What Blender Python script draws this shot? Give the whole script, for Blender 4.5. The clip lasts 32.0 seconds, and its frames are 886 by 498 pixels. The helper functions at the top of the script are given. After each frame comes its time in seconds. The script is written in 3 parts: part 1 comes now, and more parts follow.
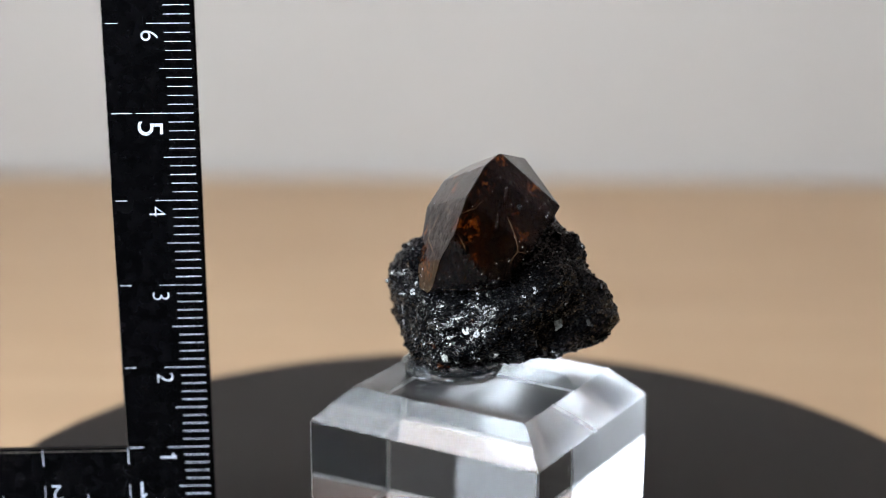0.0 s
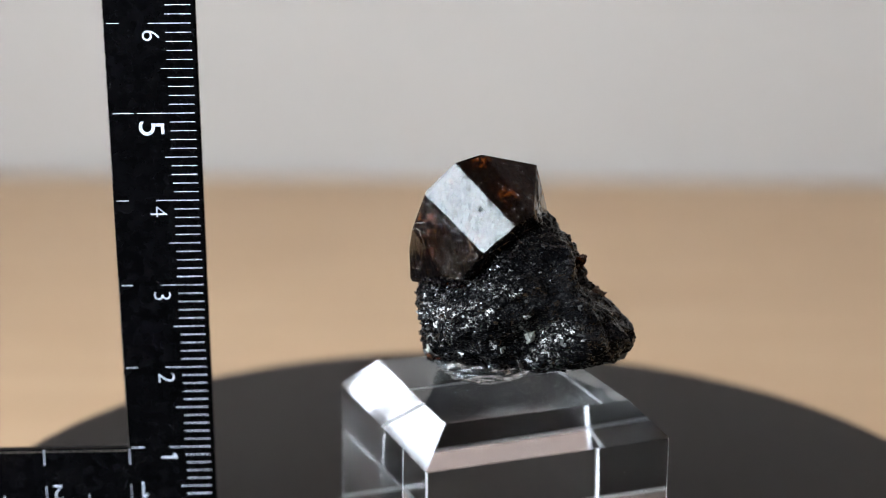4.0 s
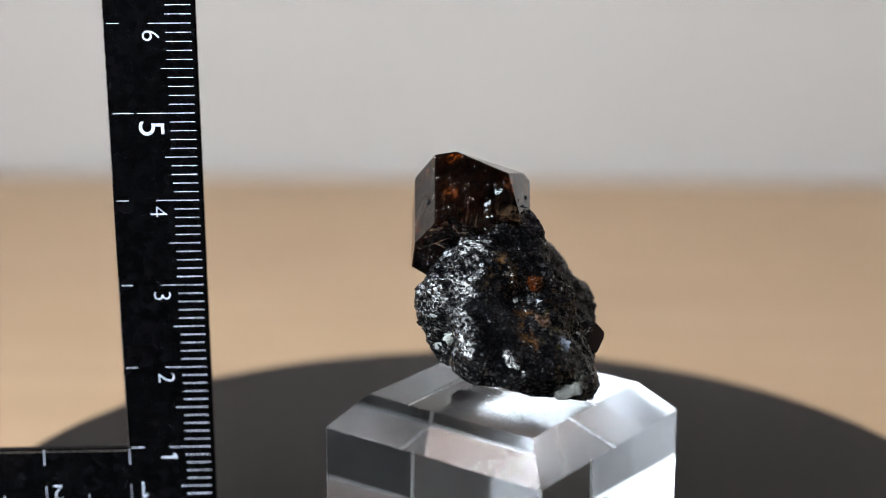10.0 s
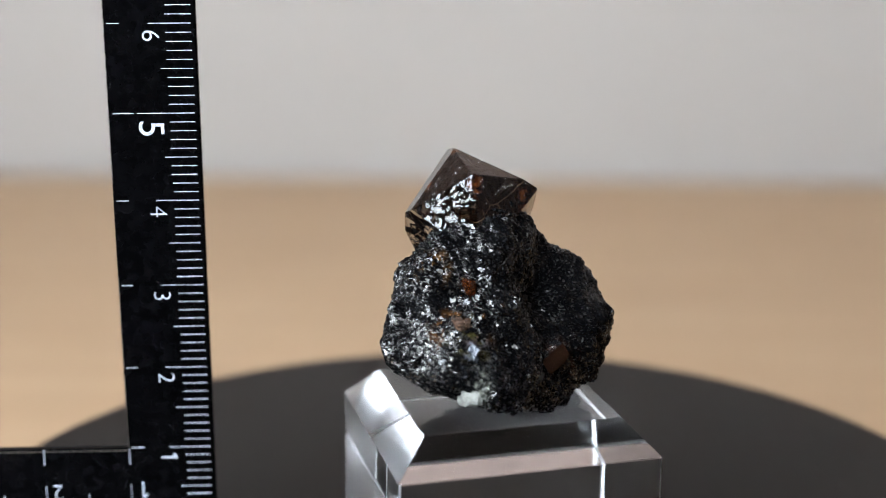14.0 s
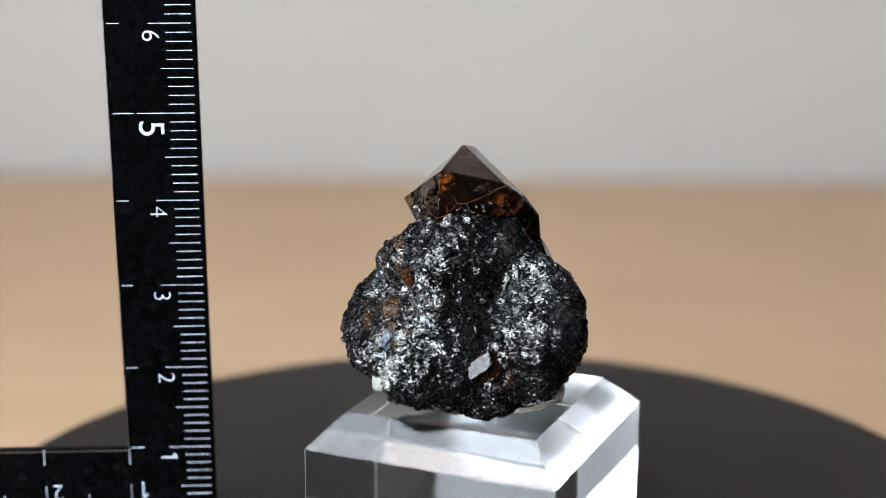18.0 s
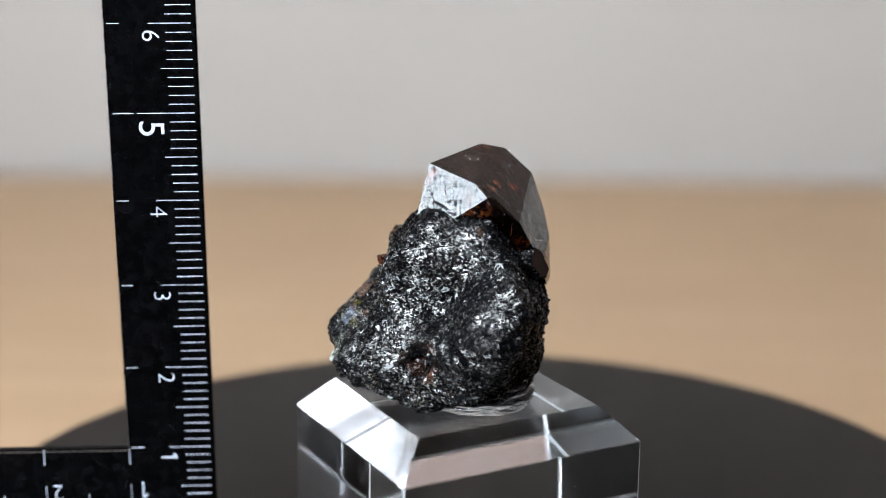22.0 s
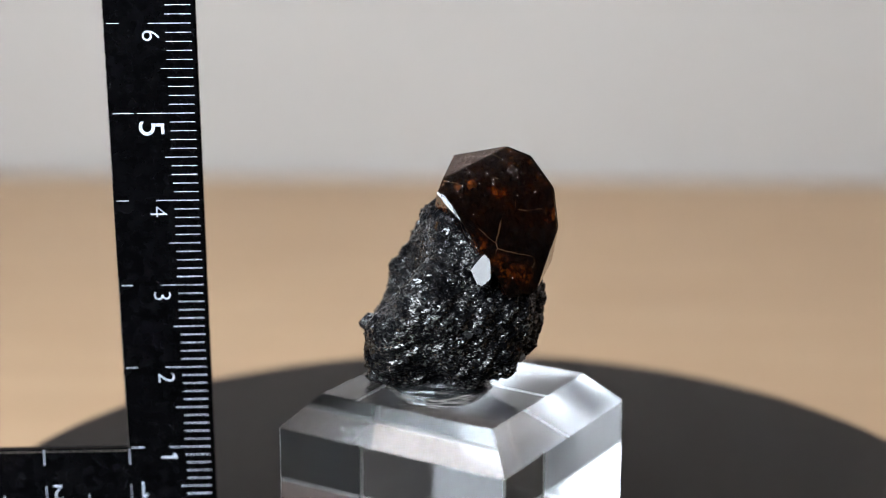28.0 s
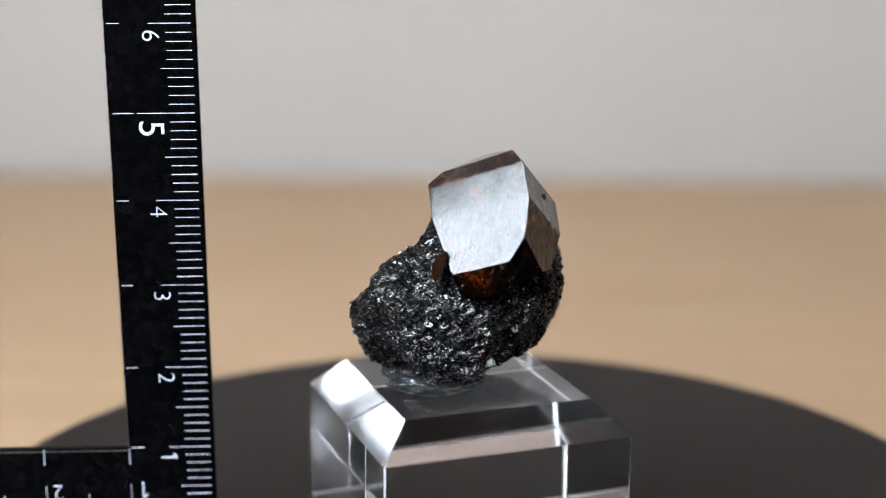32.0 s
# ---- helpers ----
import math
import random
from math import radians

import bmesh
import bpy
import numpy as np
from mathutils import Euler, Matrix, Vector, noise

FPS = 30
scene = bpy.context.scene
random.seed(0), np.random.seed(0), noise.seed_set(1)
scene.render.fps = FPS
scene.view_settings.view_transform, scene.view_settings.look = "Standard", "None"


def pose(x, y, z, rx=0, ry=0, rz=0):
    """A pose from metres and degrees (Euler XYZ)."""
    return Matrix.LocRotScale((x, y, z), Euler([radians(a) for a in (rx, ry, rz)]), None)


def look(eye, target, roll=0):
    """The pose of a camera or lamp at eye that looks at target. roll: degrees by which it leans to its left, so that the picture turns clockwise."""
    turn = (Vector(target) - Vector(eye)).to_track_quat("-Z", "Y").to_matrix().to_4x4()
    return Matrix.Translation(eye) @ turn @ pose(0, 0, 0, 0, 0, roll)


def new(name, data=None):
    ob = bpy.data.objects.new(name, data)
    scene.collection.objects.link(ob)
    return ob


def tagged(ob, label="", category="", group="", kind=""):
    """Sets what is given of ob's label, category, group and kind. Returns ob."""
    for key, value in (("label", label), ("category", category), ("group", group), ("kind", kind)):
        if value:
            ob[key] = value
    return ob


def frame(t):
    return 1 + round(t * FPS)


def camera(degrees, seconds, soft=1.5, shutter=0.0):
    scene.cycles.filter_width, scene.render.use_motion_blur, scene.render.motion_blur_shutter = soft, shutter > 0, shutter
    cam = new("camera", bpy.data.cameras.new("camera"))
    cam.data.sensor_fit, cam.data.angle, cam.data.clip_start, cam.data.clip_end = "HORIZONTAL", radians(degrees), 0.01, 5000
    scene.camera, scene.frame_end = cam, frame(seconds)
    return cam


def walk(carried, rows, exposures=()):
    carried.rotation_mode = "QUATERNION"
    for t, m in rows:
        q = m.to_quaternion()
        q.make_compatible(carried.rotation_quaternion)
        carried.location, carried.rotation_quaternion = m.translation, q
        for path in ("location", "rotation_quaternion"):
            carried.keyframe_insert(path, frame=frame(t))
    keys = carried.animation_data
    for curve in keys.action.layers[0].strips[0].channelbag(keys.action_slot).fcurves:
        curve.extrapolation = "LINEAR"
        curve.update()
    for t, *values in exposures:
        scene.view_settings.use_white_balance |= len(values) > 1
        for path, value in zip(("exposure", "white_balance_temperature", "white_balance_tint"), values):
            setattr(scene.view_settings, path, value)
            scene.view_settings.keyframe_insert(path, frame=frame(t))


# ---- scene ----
# lengths of the small set-up are in centimetres; CM turns them into metres
CM = 0.01
Z_DISC = 0.040                 # top of the platter above the table
Z_TOP = Z_DISC + 1.85 * CM     # top of the acrylic block
BLOCK_TURN = 61.66             # how the block stands on the platter at the start
SPIN = 9.683                   # degrees a second, clockwise from above
CLIP = 32.0

# ---- camera ----
cam = camera(31.74, CLIP, 0.8)
EYE = Vector((0, -17.079, 6.0235)) * CM + Vector((0, 0, Z_TOP))


def aim(yaw):
    p = radians(14.45)
    y = radians(yaw)
    ahead = Vector((-math.sin(y) * math.cos(p), math.cos(y) * math.cos(p), -math.sin(p)))
    return look(EYE, EYE + ahead, 0.30)


cam.data.dof.use_dof = True
cam.data.dof.focus_distance = 0.1712
cam.data.dof.aperture_fstop = 13.5
walk(cam, [(0, aim(1.43)), (0.5, aim(1.455)), (1.0, aim(1.462)), (2.0, aim(1.478)), (16, aim(1.478)), (CLIP, aim(1.478))])

# ---- light ----
world = bpy.data.worlds.new("world")
scene.world = world
world.use_nodes = True
sky = world.node_tree.nodes.new("ShaderNodeTexSky")
sky.sky_type, sky.sun_disc = "NISHITA", False
sky.sun_elevation, sky.sun_rotation = radians(40), radians(200)
world.node_tree.links.new(sky.outputs[0], world.node_tree.nodes["Background"].inputs[0])
world.node_tree.nodes["Background"].inputs[1].default_value = 0.1

WIN_AZ = 49.5                                  # the window stands in front of the table, to the camera's left
WIN_W, WIN_H, WIN_D, WIN_Z = 0.52, 0.88, 0.30, 0.08
WDIR = Vector((-math.sin(radians(WIN_AZ)), -math.cos(radians(WIN_AZ)), 0))
WALONG = Vector((-WDIR.y, WDIR.x, 0))
lamp = bpy.data.lights.new("window_light", "AREA")
lamp.shape, lamp.size, lamp.size_y, lamp.energy = "RECTANGLE", WIN_W, WIN_H, 14.3
lamp.color = (0.838, 0.938, 1.045)
lamp_ob = new("window_light", lamp)
WC = WDIR * WIN_D + Vector((0, 0, WIN_Z + WIN_H / 2))
lamp_ob.matrix_world = look(WC + WDIR * 0.06, WC - WDIR)
scene.view_settings.exposure = 0.0
scene.cycles.max_bounces = 24                 # light goes round many times inside the clear block
scene.cycles.transmission_bounces = 24
scene.cycles.glossy_bounces = 16


# ---- materials ----
def material(name):
    m = bpy.data.materials.new(name)
    m.use_nodes = True
    nt = m.node_tree
    return m, nt, nt.nodes["Principled BSDF"]


def node(nt, kind, **values):
    n = nt.nodes.new(kind)
    for k, v in values.items():
        n.inputs[k.replace("_", " ")].default_value = v
    return n


def coords(nt):
    return nt.nodes.new("ShaderNodeTexCoord").outputs["Object"]


def noise_tex(nt, scale, detail=4.0, rough=0.55, vec=None):
    n = node(nt, "ShaderNodeTexNoise", Scale=scale, Detail=detail, Roughness=rough)
    nt.links.new(vec or coords(nt), n.inputs["Vector"])
    return n.outputs["Fac"]


def ramp(nt, fac, stops):
    r = nt.nodes.new("ShaderNodeValToRGB")
    el = r.color_ramp.elements
    while len(el) < len(stops):
        el.new(0.5)
    for e, (at, col) in zip(el, stops):
        e.position, e.color = at, (*col, 1) if len(col) == 3 else col
    nt.links.new(fac, r.inputs[0])
    return r.outputs[0]


def bump(nt, fac, strength, distance):
    b = node(nt, "ShaderNodeBump", Strength=strength, Distance=distance)
    nt.links.new(fac, b.inputs["Height"])
    return b.outputs[0]


def simple(name, col, rough, var=0.15, scale=300.0, metallic=0.0, bump_d=0.0, bump_scale=None):
    m, nt, b = material(name)
    lo = tuple(c * (1 - var) for c in col)
    hi = tuple(min(1, c * (1 + var)) for c in col)
    nt.links.new(ramp(nt, noise_tex(nt, scale), [(0.3, lo), (0.7, hi)]), b.inputs["Base Color"])
    b.inputs["Roughness"].default_value, b.inputs["Metallic"].default_value = rough, metallic
    if bump_d:
        nt.links.new(bump(nt, noise_tex(nt, bump_scale or scale * 4), 0.6, bump_d), b.inputs["Normal"])
    return m


def glass(name, ior, col=(1, 1, 1), rough=0.0, scratch=0.0):
    m, nt, b = material(name)
    b.inputs["Base Color"].default_value = (*col, 1)
    b.inputs["Roughness"].default_value, b.inputs["IOR"].default_value = rough, ior
    b.inputs["Transmission Weight"].default_value = 1.0
    if scratch:
        nt.links.new(bump(nt, noise_tex(nt, 900.0, 6.0), scratch, 0.00002), b.inputs["Normal"])
    return m


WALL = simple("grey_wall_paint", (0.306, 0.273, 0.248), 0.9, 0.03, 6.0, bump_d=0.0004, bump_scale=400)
# unseen walls, coloured darker than likely to keep bounce and reflections dim
DIMMED_WALL = simple("bounce_dimming_wall", (0.10, 0.099, 0.098), 0.9, 0.03, 6.0, bump_d=0.0004, bump_scale=400)
BEIGE = simple("beige_wall_paint", (0.19, 0.135, 0.112), 0.9, 0.03, 6.0, bump_d=0.0004, bump_scale=400)
ROSE = simple("pale_rose_wall_paint", (0.19, 0.147, 0.130), 0.9, 0.03, 6.0, bump_d=0.0004, bump_scale=400)
CEIL = simple("ceiling_paint", (0.20, 0.19, 0.18), 0.9, 0.03, 6.0)
FLOOR = simple("floor_boards", (0.30, 0.20, 0.12), 0.5, 0.2, 8.0)
FRAME = simple("window_frame_paint", (0.75, 0.75, 0.74), 0.5, 0.04, 20.0)
PLATTER = simple("black_platter", (0.0026, 0.0020, 0.0016), 0.45, 0.12, 900.0, bump_d=0.00004, bump_scale=6000)
PLATTER.node_tree.nodes["Principled BSDF"].inputs["Specular IOR Level"].default_value = 0.20
PLATTER.node_tree.nodes["Principled BSDF"].inputs["Specular Tint"].default_value = (1.0, 0.93, 0.87, 1)
BASE = simple("black_plastic", (0.02, 0.02, 0.02), 0.4, 0.1, 400.0)
# pale strips that paint the highlight on the ruler's inner edges
EDGE_GLINT = simple("painted_edge_glint", (0.16, 0.14, 0.12), 0.4, 0.6, 1500.0, metallic=0.6)
MARK = simple("white_print", (0.43, 0.45, 0.51), 0.6, 0.45, 4200.0)


def wood_material():
    m, nt, b = material("light_wood")
    mp = nt.nodes.new("ShaderNodeMapping")
    mp.inputs["Scale"].default_value = (2.0, 26.0, 26.0)
    nt.links.new(coords(nt), mp.inputs["Vector"])
    grain = noise_tex(nt, 5.0, 8.0, 0.6, mp.outputs[0])
    nt.links.new(ramp(nt, grain, [(0.3, (0.308, 0.191, 0.105)), (0.7, (0.372, 0.242, 0.139))]), b.inputs["Base Color"])
    b.inputs["Roughness"].default_value = 0.55
    nt.links.new(bump(nt, grain, 0.3, 0.0003), b.inputs["Normal"])
    return m


def ruler_material():
    m, nt, b = material("black_anodised")
    nt.links.new(ramp(nt, noise_tex(nt, 700.0, 6.0), [(0.35, (0.0008, 0.0008, 0.001)), (0.75, (0.002, 0.002, 0.0024))]), b.inputs["Base Color"])
    nt.links.new(ramp(nt, noise_tex(nt, 250.0, 8.0, 0.7), [(0.3, (0.12,) * 3), (0.7, (0.26,) * 3)]), b.inputs["Roughness"])
    b.inputs["Specular IOR Level"].default_value = 0.05
    nt.links.new(bump(nt, noise_tex(nt, 2500.0, 4.0), 0.15, 0.00003), b.inputs["Normal"])
    return m


def vmath(nt, op, a, b=None, scale=None):
    n = nt.nodes.new("ShaderNodeVectorMath")
    n.operation = op
    nt.links.new(a, n.inputs[0])
    if isinstance(b, tuple):
        n.inputs[1].default_value = b
    elif b is not None:
        nt.links.new(b, n.inputs[1])
    if scale is not None:
        n.inputs["Scale"].default_value = scale
    return n.outputs[0]


def facet_normal(nt, scale, amount, vec=None):
    """Each small cell of the surface leans its own way, as flakes do."""
    vor = node(nt, "ShaderNodeTexVoronoi", Scale=scale)
    nt.links.new(vec or coords(nt), vor.inputs["Vector"])
    lean = vmath(nt, "SCALE", vmath(nt, "SUBTRACT", vor.outputs["Color"], (0.5, 0.5, 0.5)), scale=amount)
    return lean, vor


def leaning(nt, *leans, bias=None):
    total = leans[0]
    for one in leans[1:]:
        total = vmath(nt, "ADD", total, one)
    if bias:
        total = vmath(nt, "ADD", total, tuple(bias))
    turn = nt.nodes.new("ShaderNodeVectorTransform")     # the leans turn with the thing
    turn.vector_type, turn.convert_from, turn.convert_to = "VECTOR", "OBJECT", "WORLD"
    nt.links.new(total, turn.inputs[0])
    return vmath(nt, "NORMALIZE", vmath(nt, "ADD", nt.nodes.new("ShaderNodeNewGeometry").outputs["Normal"], turn.outputs[0]))


def foliated(nt):
    """Coordinates squeezed across the rock's layers and bent by a slow waviness."""
    wave = node(nt, "ShaderNodeTexNoise", Scale=350.0, Detail=3.0)
    nt.links.new(coords(nt), wave.inputs["Vector"])
    bent = vmath(nt, "ADD", coords(nt), vmath(nt, "SCALE", vmath(nt, "SUBTRACT", wave.outputs["Color"], (0.5, 0.5, 0.5)), scale=0.0016))
    mp = nt.nodes.new("ShaderNodeMapping")
    mp.inputs["Rotation"].default_value = (0.6, 0.35, 0.2)
    mp.inputs["Scale"].default_value = (1.0, 0.85, 1.5)
    nt.links.new(bent, mp.inputs["Vector"])
    return mp.outputs[0]


def multiply(nt, a, b):
    n = nt.nodes.new("ShaderNodeMath")
    n.operation = "MULTIPLY"
    nt.links.new(a, n.inputs[0])
    nt.links.new(b, n.inputs[1])
    return n.outputs[0]


def blend(nt, fac, under, over):
    mix = nt.nodes.new("ShaderNodeMix")
    mix.data_type = "RGBA"
    nt.links.new(fac, mix.inputs[0])
    nt.links.new(under, mix.inputs[6])
    mix.inputs[7].default_value = (*over, 1)
    return mix.outputs[2]


def around(nt, at, inner, outer):
    """1 near a place in the rock (centimetres), fading out from inner to outer."""
    away = nt.nodes.new("ShaderNodeVectorMath")
    away.operation = "DISTANCE"
    nt.links.new(coords(nt), away.inputs[0])
    away.inputs[1].default_value = [c * CM for c in at]
    fade = nt.nodes.new("ShaderNodeMapRange")
    nt.links.new(away.outputs["Value"], fade.inputs[0])
    for k, v in enumerate((inner * CM, outer * CM, 1.0, 0.0), 1):
        fade.inputs[k].default_value = v
    return fade.outputs[0]


def mica_material():
    m, nt, b = material("black_mica_rock")
    vec = foliated(nt)
    big, vor_big = facet_normal(nt, 560.0, 0.24, vec)
    small, vor = facet_normal(nt, 4000.0, 0.46, vec)
    base = ramp(nt, noise_tex(nt, 190.0, 6.0, 0.65), [(0.42, (0.0015, 0.0015, 0.0018)), (0.62, (0.005, 0.005, 0.0056)), (0.76, (0.05, 0.05, 0.052))])
    base = blend(nt, ramp(nt, noise_tex(nt, 210.0, 6.0, 0.65), [(0.67, (0, 0, 0)), (0.75, (1, 1, 1))]), base, (0.035, 0.017, 0.007))
    for at, outer, col, scale in (((1.10, 0.83, 1.12), 0.42, (0.085, 0.036, 0.010), 420.0), ((1.03, 0.30, 1.66), 0.24, (0.075, 0.036, 0.010), 500.0),
                                  ((1.14, 1.00, 0.86), 0.30, (0.07, 0.08, 0.10), 420.0), ((1.24, 1.12, 0.48), 0.34, (0.13, 0.135, 0.11), 380.0),
                                  ((0.00, 1.32, 0.58), 0.36, (0.030, 0.010, 0.004), 420.0), ((1.04, 0.92, 0.98), 0.32, (0.060, 0.050, 0.016), 600.0),
                                  ((-0.52, -0.36, 0.44), 0.22, (0.10, 0.030, 0.008), 500.0)):
        spots = ramp(nt, noise_tex(nt, scale, 7.0, 0.7), [(0.53, (0, 0, 0)), (0.62, (1, 1, 1))])
        base = blend(nt, multiply(nt, around(nt, at, outer * 0.35, outer), spots), base, col)
    nt.links.new(base, b.inputs["Base Color"])
    sep = nt.nodes.new("ShaderNodeSeparateColor")
    nt.links.new(vor.outputs["Color"], sep.inputs[0])
    nt.links.new(ramp(nt, sep.outputs[2], [(0.0, (0.11,) * 3), (0.5, (0.20,) * 3), (1.0, (0.40,) * 3)]), b.inputs["Roughness"])
    patch = ramp(nt, noise_tex(nt, 380.0, 6.0, 0.68), [(0.41, (0.10,) * 3), (0.60, (0.90,) * 3)])
    cluster = ramp(nt, noise_tex(nt, 1000.0, 5.0, 0.65, vec), [(0.42, (0.24,) * 3), (0.59, (1.0,) * 3)])
    flake = ramp(nt, sep.outputs[0], [(0.25, (0.05,) * 3), (0.50, (0.45,) * 3), (0.70, (1.0,) * 3)])
    nt.links.new(multiply(nt, flake, multiply(nt, patch, cluster)), b.inputs["Specular IOR Level"])
    b.inputs["IOR"].default_value = 2.0
    b.inputs["Specular Tint"].default_value = (1.0, 0.965, 0.92, 1)
    nt.links.new(leaning(nt, big, small, bias=(0.05, 0.23, 0.16)), b.inputs["Normal"])   # flakes lie along the layers
    return m


def flake_material():
    m, nt, b = material("mica_flake")
    rnd = nt.nodes.new("ShaderNodeNewGeometry").outputs["Random Per Island"]
    nt.links.new(ramp(nt, rnd, [(0.0, (0.003, 0.003, 0.0035)), (0.80, (0.010, 0.010, 0.011)), (0.92, (0.07, 0.07, 0.068)), (1.0, (0.32, 0.31, 0.29))]), b.inputs["Base Color"])
    nt.links.new(ramp(nt, rnd, [(0.0, (0.12,) * 3), (0.5, (0.28,) * 3), (1.0, (0.20,) * 3)]), b.inputs["Roughness"])
    b.inputs["IOR"].default_value = 1.75
    lean, _ = facet_normal(nt, 3600.0, 0.22)
    nt.links.new(leaning(nt, lean), b.inputs["Normal"])
    return m


def crystal_material(name="brown_crystal", broken=0.0, etch=0.0, cells=600.0):
    m, nt, b = material(name)
    nt.links.new(ramp(nt, noise_tex(nt, 240.0, 6.0, 0.65), [(0.35, (0.74, 0.44, 0.25)), (0.72, (0.84, 0.55, 0.34))]), b.inputs["Base Color"])
    b.inputs["Roughness"].default_value = 0.04
    b.inputs["IOR"].default_value = 1.80
    b.inputs["Transmission Weight"].default_value = 1.0
    pit = node(nt, "ShaderNodeTexVoronoi", Scale=850.0)
    nt.links.new(coords(nt), pit.inputs["Vector"])
    pits = ramp(nt, pit.outputs["Distance"], [(0.08, (0, 0, 0)), (0.20, (1, 1, 1))])
    some = ramp(nt, noise_tex(nt, 420.0, 5.0, 0.7), [(0.44, (1, 1, 1)), (0.54, (0, 0, 0))])
    rest = nt.nodes.new("ShaderNodeMath")
    rest.operation = "MAXIMUM"
    nt.links.new(pits, rest.inputs[0])
    nt.links.new(some, rest.inputs[1])
    etched = node(nt, "ShaderNodeBump", Strength=1.0, Distance=0.00005)
    nt.links.new(ramp(nt, noise_tex(nt, 800.0, 9.0, 0.8), [(0.60, (1, 1, 1)), (0.66, (0, 0, 0))]), etched.inputs["Height"])
    fine = node(nt, "ShaderNodeBump", Strength=1.0, Distance=0.00016)
    nt.links.new(etched.outputs[0], fine.inputs["Normal"])
    nt.links.new(rest.outputs[0], fine.inputs["Height"])
    nt.links.new(ramp(nt, noise_tex(nt, 600.0, 8.0, 0.75), [(0.45, (0.012,) * 3), (0.75, (0.06,) * 3)]), b.inputs["Roughness"])
    wavy = node(nt, "ShaderNodeBump", Strength=0.2 if not etch else 1.0, Distance=0.00004 if not etch else etch)
    relief = noise_tex(nt, 900.0, 6.0, 0.7)
    if etch:        # fine growth lines standing on the face
        relief = ramp(nt, noise_tex(nt, 950.0, 2.5, 0.6, vmath(nt, "MULTIPLY", coords(nt), (1.5, 0.7, 0.9))), [(0.42, (0,) * 3), (0.50, (1,) * 3), (0.58, (0,) * 3)])
    nt.links.new(relief, wavy.inputs["Height"])
    nt.links.new(fine.outputs[0], wavy.inputs["Normal"])
    nt.links.new(wavy.outputs[0], b.inputs["Normal"])
    if broken:      # a splintered face: small shells and steps lean every way
        warp = node(nt, "ShaderNodeTexNoise", Scale=260.0, Detail=3.0)
        nt.links.new(coords(nt), warp.inputs["Vector"])
        bent = vmath(nt, "ADD", coords(nt), vmath(nt, "SCALE", warp.outputs["Color"], scale=0.004))
        if cells > 1000:   # finely frosted as well
            nt.links.new(ramp(nt, noise_tex(nt, 900.0, 6.0, 0.7), [(0.40, (0.06,) * 3), (0.65, (0.24,) * 3)]), b.inputs["Roughness"])
        lean, _ = facet_normal(nt, cells, broken, bent)
        less, _ = facet_normal(nt, cells * 4, broken * 0.6, bent)
        nt.links.new(leaning(nt, lean, less), b.inputs["Normal"])
    return m


